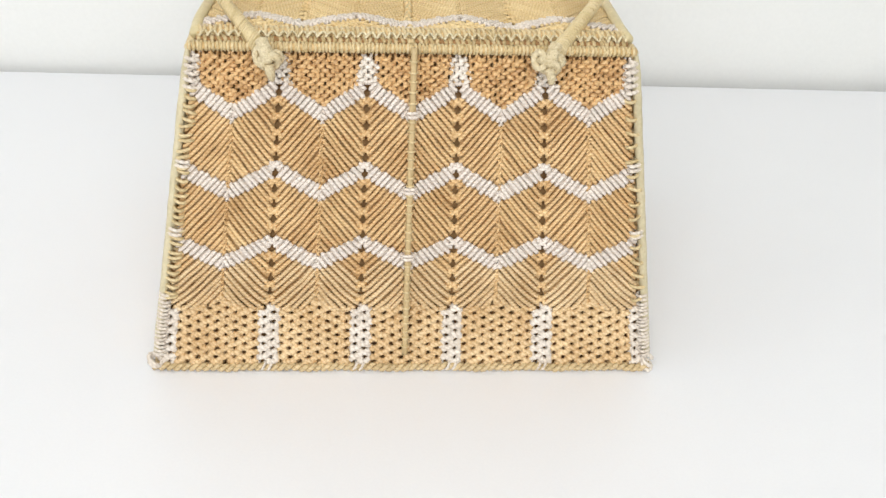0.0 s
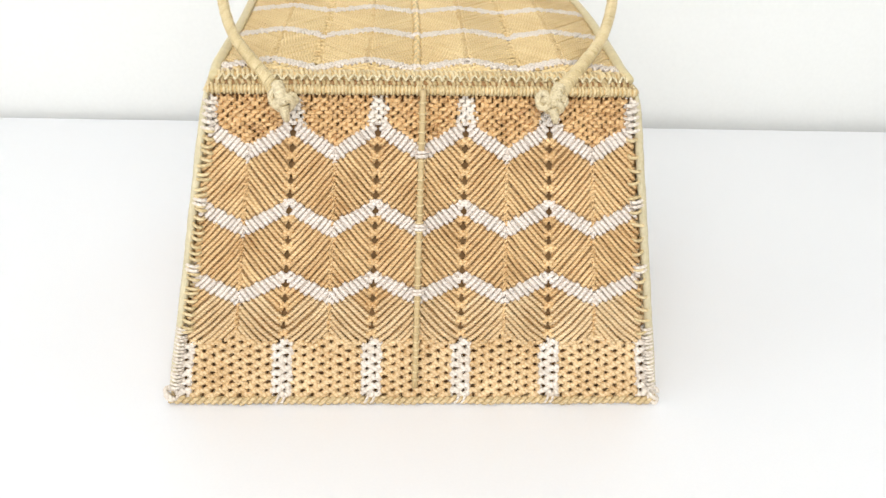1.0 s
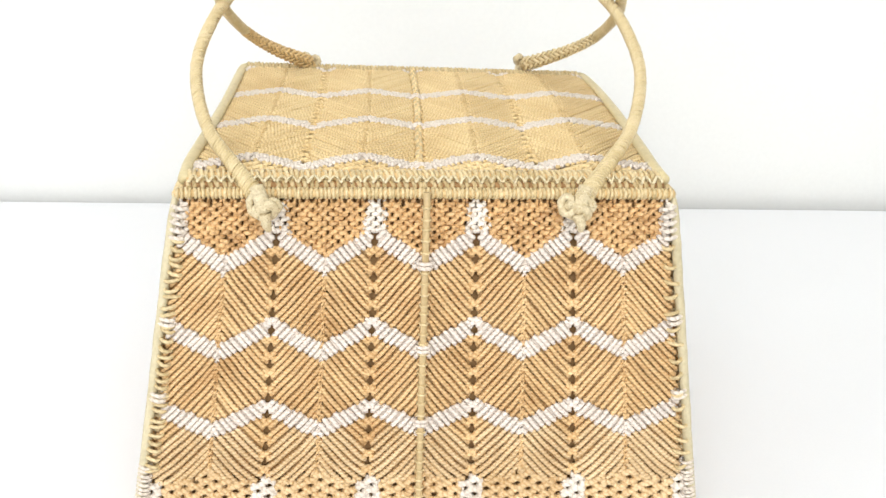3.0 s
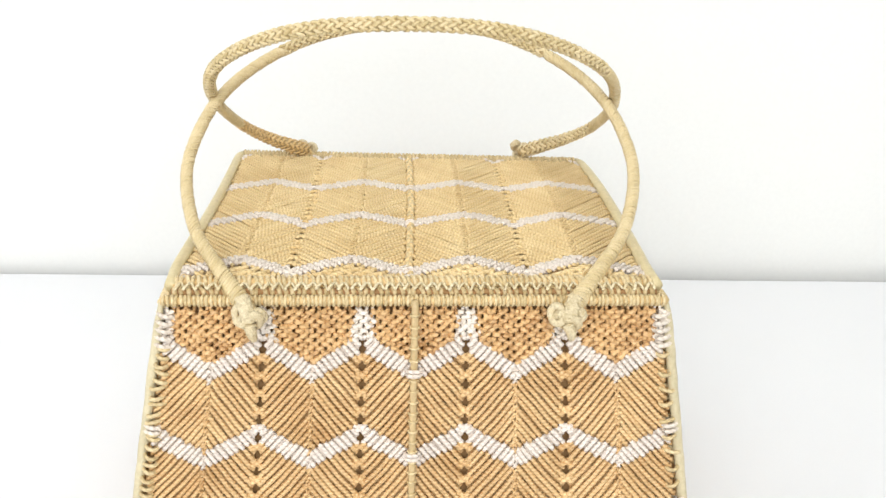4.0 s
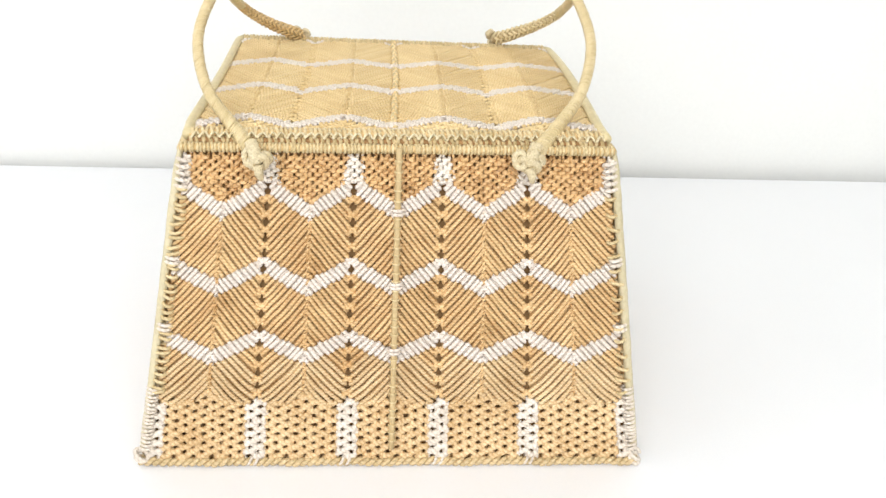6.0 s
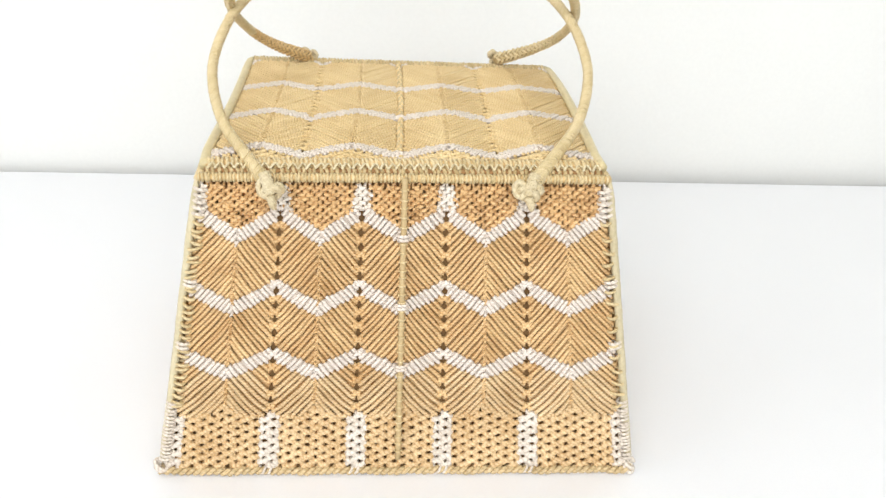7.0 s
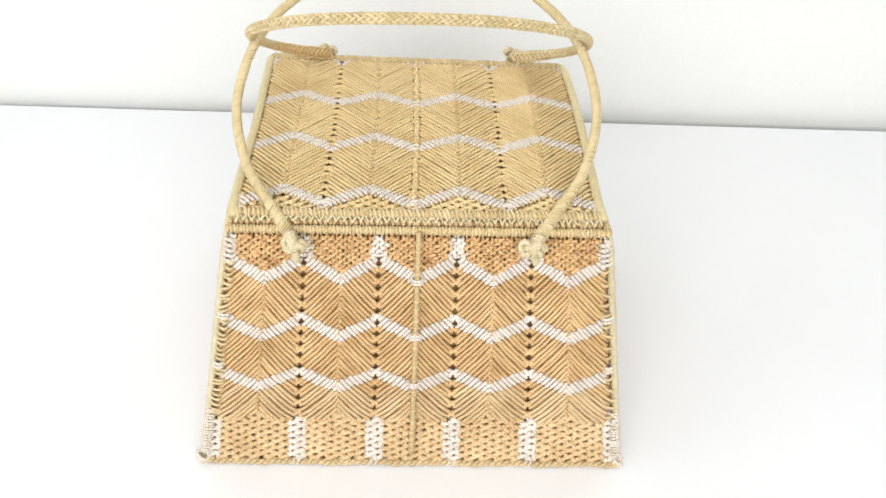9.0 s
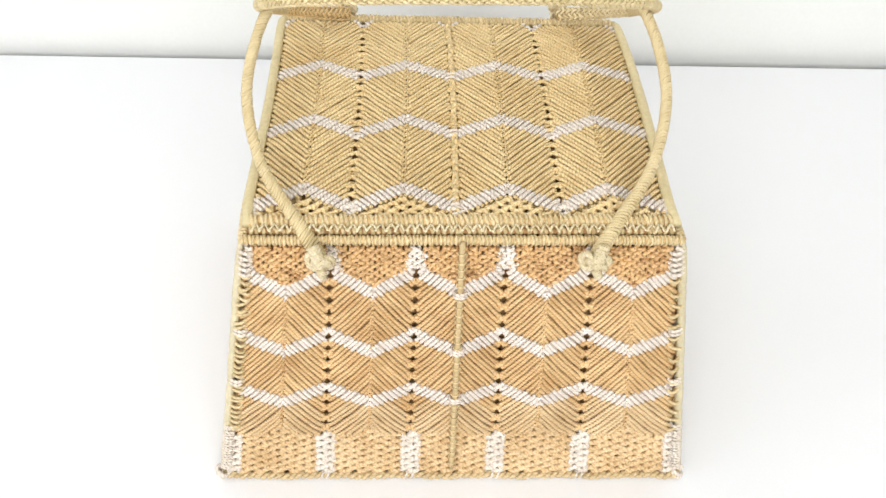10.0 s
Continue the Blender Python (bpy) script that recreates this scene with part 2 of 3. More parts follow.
COLOUR = {"tan": TAN, "brown": BROWN, "pale": PALE, "white": WHITE, "straw": STRAW}


def runs(which):
    """Stretches of equal value, as (first, last, value)."""
    i = 0
    while i < len(which):
        j = i
        while j + 1 < len(which) and which[j + 1] == which[i]:
            j += 1
        yield i, j, which[i]
        i = j + 1


def rib_columns(face, parent, lines, bands, tint, low, high, pitch, slope, away=1, fan=0.0, single=True, thick=0.0046, r=0.00113, hole=(0.0002, 0.0015), gap=0.0017, mid=None, first=0.0112, stripes=None, ply=0.27, tail=0.0004, open_valley=0.0):
    """The herringbone field: columns of slanted knotted cords between upright lines, crossed by white zigzags.
    lines: (place at v=0, place at v=RUN, 'peak' or 'valley'); bands: (height at the peaks, at the valleys), both from the
    line where the cords start; away: 1 if the cords rise from the peaks, -1 if they fall; low(s), high(s): the field's ends."""
    rest, stripe, ground, pale = Geo(), Geo(), Geo(), Geo()
    stripes = stripes or WHITE
    for a, b in zip(lines[:-1], lines[1:]):
        peak, valley = (a, b) if a[2] == "peak" else (b, a)
        own = mid if mid and abs(peak[0]) < 0.01 else hole
        edge = max(gap, own[0])
        ends = [(low(np.full(1, q))[0], high(np.full(1, q))[0]) for q in (0.0, 1.0)]
        for f0, f1 in zip(np.linspace(0, 1, 13)[:-1], np.linspace(0, 1, 13)[1:]):
            quad = []
            for f in (f0, f1):
                va, vb = (e[0] + (e[1] - e[0]) * f for e in ends)
                x0, x1 = peak[0] + (peak[1] - peak[0]) * va / RUN, valley[0] + (valley[1] - valley[0]) * vb / RUN
                quad += [(x0 + math.copysign(edge, x1 - x0), va), (x1 - math.copysign(open_valley, x1 - x0), vb)]
            ground.add([face.at(x, v, -0.0012 - 0.0008 * d) for d in (0, 1) for x, v in quad], [(0, 1, 3, 2), (4, 6, 7, 5), (0, 2, 6, 4), (1, 5, 7, 3), (0, 4, 5, 1), (2, 3, 7, 6)])
        for vp, vv in bands:
            quad = []
            for d in (-0.8, 0.8):
                va, vb = vp + d * thick, min(vv + d * thick, ends[1][1])
                x0, x1 = peak[0] + (peak[1] - peak[0]) * va / RUN, valley[0] + (valley[1] - valley[0]) * vb / RUN
                quad += [(x0 + math.copysign(edge, x1 - x0), va), (x1, vb)]
            if vp < ends[0][1]:
                pale.add([face.at(x, v, 0.0007 - 0.0006 * d) for d in (0, 1) for x, v in quad], [(0, 1, 3, 2), (4, 6, 7, 5), (0, 2, 6, 4), (1, 5, 7, 3), (0, 4, 5, 1), (2, 3, 7, 6)])
        for k in range(0, 80):
            start = first + k * pitch + rng.uniform(-0.00025, 0.00025)
            width = abs((valley[0] - peak[0]) + (valley[1] - valley[0] - peak[1] + peak[0]) * start / RUN)
            sl = slope * (1 - fan * max(0.0, 1 - max(0.0, start - 0.03) / 0.045))
            low_part = max(0.0, 1 - max(0.0, start - 0.03) / 0.06) if fan else 0.0
            sl *= rng.uniform(0.988, 1.012)
            bow = (-0.07 - 0.22 * low_part if fan else 0.0) + rng.uniform(-0.02, 0.02)
            n = 60 if single else 12
            s = np.linspace(0, 1, n)
            ss = np.clip(s, own[k % 2] / width, 1 - (tail if k % 2 else 0.0003) / width)
            v = start + away * sl * width * (ss + bow * ss * (1 - ss))
            inside = (v > low(s)) & (v < high(s))
            if not inside.any():
                continue
            x0, x1 = peak[0] + (peak[1] - peak[0]) * v / RUN, valley[0] + (valley[1] - valley[0]) * v / RUN
            x = x0 + (x1 - x0) * ss
            h = 0.0012 - 0.0011 * np.maximum(0, 1 - s / 0.12) - 0.0007 * np.maximum(0, (s - 0.9) / 0.1) + rng.uniform(-0.0002, 0.0003)
            which = np.full(n, -1)
            for i, (vp, vv) in enumerate(bands):
                which[np.abs(v - (vp + (vv - vp) * s)) < thick * (1 + 0.12 * math.sin(k * 2.4))] = i
            which[~inside] = -2
            rr = r * (1 + 0.13 * low_part) * rng.uniform(0.94, 1.06) * np.ones(n)
            dv = 0.00021 * np.sin(s * rng.uniform(9, 16) + k)
            for i, j, kind in runs(which):
                if kind == -2 or (j == i and kind == -1):
                    continue
                sel = slice(max(0, i - (j == i)), min(j + 1, n - 1) + 1)
                e = np.ones(sel.stop - sel.start)
                e[0] = e[-1] = 0.7
                if len(e) > 6:
                    e[1] = e[-2] = 0.93
                lift = 0.0003 if kind >= 0 else 0.0
                g = Geo() if single else (stripe if kind >= 0 else rest)
                tube(g, face.at(x[sel], (v + dv)[sel], h[sel] + lift), rr[sel] * e * ((1.06 if fan else 1.12) if lift else 1), 6 if single else 5, face.n, ply=0.0 if not single else 0.12 if lift else ply, hand=1 if valley[0] > peak[0] else -1)
                if single:
                    piece("white_rib" if kind >= 0 else "rib", g, stripes if kind >= 0 else (PALE if fan and v[sel].mean() < 0.064 else COLOUR[tint]), parent, "white cord rib of the zigzag" if kind >= 0 else "")
    piece("ground_weave", ground, COLOUR[tint], parent, "", "stuff", smooth=False)
    piece("stripe_ground", pale, stripes, parent, "white cord behind the zigzags", "stuff", smooth=False)
    if not single:
        piece("ribs", rest, COLOUR[tint], parent, "", "stuff")
        piece("zigzag_stripes", stripe, WHITE, parent, "white cord zigzag stripes", "stuff")


def spine(face, parent, x_of, v0, v1, mat, step=0.0035, w=0.0016, r=0.0008, h=0.0014, tall=0.45, whites=()):
    """A line of small crossing stitches up a column's edge."""
    plain, light = Geo(), Geo()
    for k in range(int((v1 - v0) / step)):
        v = v0 + (k + 0.5) * step
        g = light if any(abs(v - q) < 0.0034 for q in whites) else plain
        for d in (-1, 1):
            s = np.linspace(-1, 1, 5)
            tube(g, face.at(x_of(v) + d * s * w, v + s * step * tall + rng.uniform(-0.0003, 0.0003), h + 0.0005 * (1 - s * s) + d * 0.0002), r, 5, face.n)
    if whites:
        piece("stitches", light, WHITE, parent, "white cord stitches", "stuff")
    return piece("stitches", plain, mat, parent, "", "stuff")


def knot_field(face, parent, test, v0, v1, half, scale, dv=0.0026, seed=1, wild=0.1, fat=1.0, bumpy=0.0004, loose=0.0003):
    """A sheet of brick-like double knots, staggered so that small holes stay between them. scale(v) is the width of one knot
    and hole; test(x, v) says '' outside the field, or the cord's colour there."""
    rnd = random.Random(seed)
    fields = {}

    def strand(xx, vv, hh, r):
        kinds = [test(x, v) if abs(x) < half(v) else "" for x, v in zip(xx, vv)]
        for i, j, kind in runs(kinds):
            if kind:
                sel = slice(max(0, i - 1) if j == i else i, min(j + 1, len(xx) - 1) + 1)
                if sel.stop - sel.start > 1:
                    tube(fields.setdefault(kind, Geo()), face.at(xx[sel], vv[sel], hh[sel]), r[sel], 6, face.n)

    s = np.linspace(-1, 1, 8)
    for j in range(int((v1 - v0) / dv) + 1):
        v = v0 + (j + 0.5) * dv
        for i in range(-24, 25):
            dx = scale(v)
            x = (i + 0.75 + 0.5 * (j % 2)) * dx + rnd.uniform(-loose, loose)
            if v > v1 or abs(x) > half(v) + 0.5 * dx:
                continue
            for tilt, back in ((0.46, 0.0), (-0.34, 0.0005)):
                tilt += rnd.uniform(-wild, wild)
                reach = dx * 0.37 * rnd.uniform(0.93, 1.08)
                strand(x + s * reach, v + s * reach * tilt + rnd.uniform(-0.0002, 0.0002),
                       0.0011 - back - 0.0014 * s ** 4 + rnd.uniform(0, bumpy), 0.00122 * fat * (1 - 0.18 * s ** 2))
            for d in (-1, 1):
                strand(x + d * dx * (0.28 + 0.10 * s), v + dv * (0.4 + 0.8 * s), -0.0003 + 0.0003 * (1 - s * s), 0.00085 * fat + 0 * s)
    for kind, g in fields.items():
        if kind == "white":
            piece("knotted_stripes", g, IVORY, parent, "white knotted cord stripes", "stuff")
        else:
            piece("knotted_field", g, COLOUR[kind], parent, "", "stuff")


def lerp_lines(bottom, top, kinds):
    return list(zip(bottom, top, kinds))


PITCH = 0.0043


def side_panel(name, face, bottom_half, top_half, lines, rough, knots=2.5):
    """One upright side: a brown sheet for the shade in the holes, ribs, zigzags, knotted top and bottom borders."""
    g = Geo()
    corners = [face.at(x, v, h) for h in (-0.0058, -0.0040) for x, v in ((-bottom_half, 0), (bottom_half, 0), (top_half, RUN), (-top_half, RUN))]
    g.add(corners, [(3, 2, 1, 0), (4, 5, 6, 7), (0, 1, 5, 4), (1, 2, 6, 5), (2, 3, 7, 6), (3, 0, 4, 7)])
    panel = piece(name, g, GAP_BROWN, bag, "tan herringbone cord panel with white zigzag stripes", smooth=False)
    bands = [(0.1645, 0.1500), (0.1205, 0.1075), (0.0797, 0.0670)]
    peaks = [(l[0], l[1]) for l in lines if l[2] == "peak"]
    valleys = [(l[0], l[1]) for l in lines if l[2] == "valley"]

    def at(l, v):
        return l[0] + (l[1] - l[0]) * v / RUN

    def half(v):
        return bottom_half + (top_half - bottom_half) * v / RUN

    def frac(x, v):
        dp, dq = min(abs(x - at(l, v)) for l in peaks), min(abs(x - at(l, v)) for l in valleys)
        return dp / (dp + dq + 1e-9)

    rib_columns(face, panel, lines, bands, "tan", lambda s: 0.0405 - 0.018 * s * (1 - s) + 0.004 * s, lambda s: 0.1645 - 0.0145 * s + 0.0050, PITCH, 1.20, fan=0.18, single=not rough)

    def top_test(x, v):
        f = frac(x, v)
        if v < 0.1645 - 0.0145 * f + 0.0042:
            return ""
        near = min(abs(x - at(l, v)) for l in peaks)
        return "white" if near < 0.0062 - 0.0034 * (v - 0.162) / 0.02 + 0.0012 * math.sin(v * 2300 + x * 900) else "brown"

    def low_test(x, v):
        f = frac(x, v)
        if v > 0.0418 - 0.018 * f * (1 - f) + 0.005 * f:
            return ""
        return "white" if min(abs(x - at(l, v)) for l in peaks) < 0.0057 else "pale"

    middle = [l for l in peaks if l[0] > 0][0]

    def scale(v):
        return at(middle, v) / knots

    knot_field(face, panel, top_test, 0.146, RUN - 0.002, half, lambda v: scale(v) * 0.52, dv=0.0021, seed=3, wild=0.40, fat=0.88, bumpy=0.0010, loose=0.0005)
    knot_field(face, panel, low_test, 0.0042, 0.050, half, scale, dv=0.00285, seed=4, wild=0.28, fat=1.38, loose=0.0005)
    if not rough:
        for l in valleys:
            spine(face, panel, lambda v, l=l: at(l, v), 0.047, 0.150, TAN, w=0.0009, r=0.0006, h=0.0013, whites=[b[1] for b in bands])
        for l in peaks[1:-1]:
            spine(face, panel, lambda v, l=l: at(l, v), 0.0112 + 7 * PITCH, 0.165, TAN, step=2 * PITCH, w=0.0028, r=0.0013, h=0.0008, tall=0.22, whites=[b[0] for b in bands])
    return panel


KINDS = ["peak", "valley"] * 5 + ["peak"]
WIDE = lerp_lines((-0.1368, -0.1065, -0.0785, -0.0515, -0.0262, 0, 0.0262, 0.0515, 0.0785, 0.1065, 0.1368),
                  (-0.1086, -0.0870, -0.0655, -0.0440, -0.0225, 0, 0.0225, 0.0440, 0.0655, 0.0870, 0.1086), KINDS)
DB, DT = BACK / 2 - 0.001, BACK / 2 - SLANT - 0.001
NARROW = lerp_lines([DB * k / 4 for k in range(-4, 5)], [DT * k / 4 for k in range(-4, 5)], (["peak", "valley"] * 4 + ["peak"]))
front = side_panel("front_panel", FRONT, BW, TW, WIDE, False)
side_panel("back_panel", REAR, BW, TW, WIDE, True)
side_panel("side_panel", RIGHT, DB, DT, NARROW, True, 5.5)
side_panel("side_panel", LEFT, DB, DT, NARROW, True, 5.5)
g = Geo()
box(g, -BW + 0.003, BW - 0.003, 0.003, BACK - 0.003, 0.001, 0.004)
piece("base_panel", g, GAP_BROWN, bag, smooth=False)


def wrapped_rod(name, path, r, pitch, mat, parent, up=(0, 0, 1), sides=10, flat=1.0, label="", fill=0.46, heart=None):
    """A rod wound with turns of cord, each a little askew."""
    p = np.asarray(path, float)
    core = Geo()
    tube(core, np.linspace(p[0], p[-1], 12), r * 0.72, 8, up, flat=flat)
    # a darker heart deepens the gaps between the turns by colour
    rod = piece(name, core, heart or mat, parent, label)
    d = np.linalg.norm(p[-1] - p[0])
    t = (p[-1] - p[0]) / d
    side = np.cross(t, up)
    side /= np.linalg.norm(side)
    over = np.cross(side, t)
    g = Geo()
    th = np.linspace(0, 2 * math.pi, 14, endpoint=False)
    for k in range(int(d / pitch)):
        c = p[0] + t * ((k + 0.5 + rng.uniform(-0.12, 0.12)) * pitch)
        lean, w = rng.uniform(-0.25, 0.25) * pitch + 0.2 * pitch, (r - pitch * 0.42) * rng.uniform(0.95, 1.08)
        q = c + w * (np.cos(th)[:, None] * side + flat * np.sin(th)[:, None] * over) + (lean * np.cos(th))[:, None] * t
        tube(g, q, pitch * fill * rng.uniform(0.9, 1.05), 6, t, closed=True)
    piece("winding", g, mat, rod, "", "stuff")
    return rod


def rings(parent, name, points, tangents, r, cord, mat, label="", wide=1.0):
    """Separate turns of cord round a rod, each an object on one shared mesh."""
    g = Geo()
    th = np.linspace(0, 2 * math.pi, 14, endpoint=False)
    tube(g, np.stack([r * wide * np.cos(th), r * np.sin(th), 0 * th], 1), cord, 5, (0, 0, 1), closed=True)
    me = mesh_of(name, g, mat)
    for p, t in zip(points, tangents):
        ob = new(name, me)
        ob.parent = parent
        ob.matrix_local = Matrix.Translation(Vector(askew(p) if SKEWED[0] else p)) @ Vector(t).to_track_quat("Z", "Y").to_matrix().to_4x4()
        tagged(ob, label)


def line(a, b, n=2):
    return np.linspace(np.asarray(a, float), np.asarray(b, float), n)


# top rods, wound with straw cord
for y, nm in ((SLANT - 0.0005, "top_rod"), (BACK - SLANT + 0.0005, "top_rod")):
    wrapped_rod(nm, line((-TW - 0.001, y, HIGH + 0.0013), (TW + 0.001, y, HIGH + 0.0013)), 0.0028, 0.0019, CREAMY, bag, label="rod wound with straw cord", fill=0.43, heart=OCHRE)
for x in (-TW, TW):
    wrapped_rod("top_rod", line((x, SLANT, HIGH), (x, BACK - SLANT, HIGH)), 0.0028, 0.0018, CREAMY, bag)

# corner posts with cord bindings
for face_y0, face_y1 in ((0.0, SLANT), (BACK, BACK - SLANT)):
    for sx in (-1, 1):
        a, b = np.array((sx * (BW + 0.0010), face_y0, 0.012)), np.array((sx * (TW + 0.0010), face_y1, HIGH + 0.001))
        g = Geo()
        p = line(a, b, 30)
        p[:, 0] += np.array([rng.uniform(-0.0002, 0.0002) for _ in range(30)])
        tube(g, p, np.array([0.0023] * 27 + [0.0021, 0.0017, 0.0009]), 10, (0, 1, 0))
        post = piece("corner_post", g, CANE, bag, "khaki cane corner post bound with cord")
        t = b - a
        at = lambda f: a + (b - a) * f + np.array([sx * -0.0022, 0, 0])
        fr = [0.2 + 0.0235 * k + rng.uniform(-0.006, 0.006) for k in range(30)]
        fr = fr if sx < 0 else fr[::2]
        rings(post, "binding", [at(f) - np.array([sx * 0.0016, 0, 0]) for f in fr], [t + np.array((rng.uniform(-0.06, 0.06), rng.uniform(-0.03, 0.03), 0)) for f in fr], 0.0027, 0.0010, CREAMY, wide=1.5)
        fw = [0.965, 0.945, 0.925, 0.905, 0.885, 0.66, 0.645, 0.44, 0.425]
        ff = [0.0 + 0.0135 * k + rng.uniform(-0.002, 0.002) for k in range(17)]
        rings(post, "foot_binding", [at(f) + np.array([sx * 0.0009, 0, 0]) for f in ff], [t + np.array((rng.uniform(-0.03, 0.03), 0, 0)) for f in ff], 0.0028, 0.0009, IVORY, "white cord binding", wide=1.08)
        rings(post, "binding", [at(f) - np.array([sx * 0.0006, 0, 0]) for f in fw], [t for f in fw], 0.0030, 0.0011, IVORY, "white cord binding", wide=1.4)
        g = Geo()
        turn = np.linspace(0, 5 * math.pi, 50)
        foot = np.array((sx * (BW + 0.0024), face_y0 + (0.001 if face_y0 else -0.001), 0.0050))
        tube(g, foot + np.stack([(0.0034 if sx < 0 else 0.0028) * np.cos(turn), 0.0024 * np.sin(turn), 0.0029 * np.sin(turn * 0.83 + 0.4) + (0.0024 * np.sin(turn * 0.22) if sx < 0 else 0.0010 * np.cos(turn * 0.5))], 1), 0.0012, 6, ply=0.1)
        piece("corner_knot", g, IVORY, bag, "pale cord knot at the bag's foot")

# the middle rod on the front
a, b = FRONT.at(0, 0.012, 0.0042), FRONT.at(0, RUN + 0.0025, 0.0046)
g = Geo()
tube(g, line(a, b, 40), 0.00165, 8, (1, 0, 0))
rod = piece("middle_rod", g, REED, bag, "slim tan cane rod down the front")
fr = [0.03 + 0.029 * k + rng.uniform(-0.004, 0.004) for k in range(33)]
rings(rod, "binding", [a + (b - a) * f for f in fr], [b - a for f in fr], 0.0019, 0.0006, CREAMY)
fw = [0.80, 0.812, 0.565, 0.577, 0.345, 0.357]
rings(rod, "binding", [a + (b - a) * f for f in fw], [b - a for f in fw], 0.0022, 0.0010, WHITE, "white cord binding", wide=1.35)

# twisted rope rim round the base
RW = 0.1403
g = Geo()
rim = np.vstack([line((-RW, -0.0018, 0.0028), (RW, -0.0018, 0.0028), 330)[:-1], line((RW, -0.0018, 0.0028), (RW, BACK, 0.0028), 280)[:-1],
                 line((RW, BACK, 0.0028), (-RW, BACK, 0.0028), 330)[:-1], line((-RW, BACK, 0.0028), (-RW, -0.0018, 0.0028), 280)[:-1]])
tangent = np.roll(rim, -1, 0) - np.roll(rim, 1, 0)
tangent /= np.linalg.norm(tangent, axis=1)[:, None]
sidew = np.cross(tangent, (0, 0, 1))
for phase in (0, math.pi):
    th = np.arange(len(rim)) / len(rim) * 2 * math.pi * 125 + phase
    c = rim + np.array([[0, 0.0004 * math.sin(q * 0.11) + 0.0003 * math.sin(q * 0.37), 0.0003 * math.sin(q * 0.23)] for q in range(len(rim))]) + 0.0013 * (np.cos(th)[:, None] * sidew + np.sin(th)[:, None] * np.array((0, 0, 1)))
    tube(g, c, 0.00145, 6, (0, 0, 1), closed=True)
base_rim = piece("base_rim", g, ROPE, bag, "twisted cord rim round the base")
for x, _, kind in WIDE[2:-1:2]:
    for k in range(2):
        g = Geo()
        th = np.linspace(0, 2 * math.pi, 14, endpoint=False)
        tube(g, np.array((x + (k - 0.5) * 0.0036 + rng.uniform(-0.0004, 0.0004), -0.0018, 0.0036)) + np.stack([0.0012 * np.sin(th), 0.0023 * np.cos(th), 0.0022 * np.sin(th)], 1), 0.0008, 5, (1, 0, 0), closed=True)
        piece("white_stitch", g, IVORY, base_rim, "white cord stitch over the rim")

# ---- the lid ----
LY0, LY1, LW = 0.0385, 0.2125, 0.1025
g = Geo()
corners = [LID.at(x, v, h) for h in (-0.0060, -0.0042) for x, v in ((-LW - 0.002, LY0 - 0.006), (LW + 0.002, LY0 - 0.006), (LW + 0.002, LY1 + 0.006), (-LW - 0.002, LY1 + 0.006))]
g.add(corners, [(3, 2, 1, 0), (4, 5, 6, 7), (0, 1, 5, 4), (1, 2, 6, 5), (2, 3, 7, 6), (3, 0, 4, 7)])
lid = piece("lid", g, GAP_BROWN, bag, "straw herringbone cord lid with white zigzag stripes", smooth=False)
LK = ["peak", "valley"] * 4 + ["peak"]
lx = (-0.1056, -0.0800, -0.0555, -0.0285, -0.0015, 0.0255, 0.0520, 0.0775, 0.1056)
lid_lines = lerp_lines(lx, lx, LK)
lid_bands = [(0.0412, 0.0565), (0.1005, 0.1140), (0.1538, 0.1663), (0.2085, 0.2415)]


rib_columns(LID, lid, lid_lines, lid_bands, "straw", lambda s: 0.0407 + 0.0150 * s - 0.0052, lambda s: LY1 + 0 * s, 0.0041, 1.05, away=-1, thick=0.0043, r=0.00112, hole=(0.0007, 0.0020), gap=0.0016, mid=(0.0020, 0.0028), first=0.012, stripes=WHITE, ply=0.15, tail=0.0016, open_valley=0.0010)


def lid_front_test(x, v):
    dp = min(abs(x - l[0]) for l in lid_lines if l[2] == "peak")
    dq = min(abs(x - l[0]) for l in lid_lines if l[2] == "valley")
    f = dp / (dp + dq)
    if v > 0.0347 + 0.0150 * f + (0.0120 if dp < 0.0032 else 0.0):
        return ""
    return "white" if dp < 0.003 else "straw"


knot_field(LID, lid, lid_front_test, 0.0350, 0.054, lambda v: LW + 0.0025, lambda v: 0.0091, dv=0.0028, seed=8)
for l in lid_lines[1:-1]:
    if l[2] == "peak" and abs(l[0]) > 0.01:
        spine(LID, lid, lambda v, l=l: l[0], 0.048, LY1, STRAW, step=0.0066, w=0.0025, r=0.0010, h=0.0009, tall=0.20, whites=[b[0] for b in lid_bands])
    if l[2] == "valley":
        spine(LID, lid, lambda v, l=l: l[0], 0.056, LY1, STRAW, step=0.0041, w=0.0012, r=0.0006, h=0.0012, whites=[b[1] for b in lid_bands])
# the plaited ridge down the middle, with white loops where the zigzags cross
strands = (Geo(), Geo())
for phase, g in zip((0, math.pi), strands):
    cv = np.linspace(0.038, LY1 + 0.002, 330)
    wave = cv * 2 * math.pi / 0.0110 + phase
    tube(g, LID.at(-0.0015 + 0.0011 * np.sin(wave) + 0.0002 * np.sin(cv * 210), cv, 0.0016 + 0.0007 * np.cos(2 * wave)), 0.00115, 7, LID.n)
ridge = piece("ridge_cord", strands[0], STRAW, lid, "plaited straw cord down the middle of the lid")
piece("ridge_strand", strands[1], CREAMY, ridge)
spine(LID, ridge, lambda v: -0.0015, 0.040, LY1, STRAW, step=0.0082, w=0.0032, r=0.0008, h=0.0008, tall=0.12)
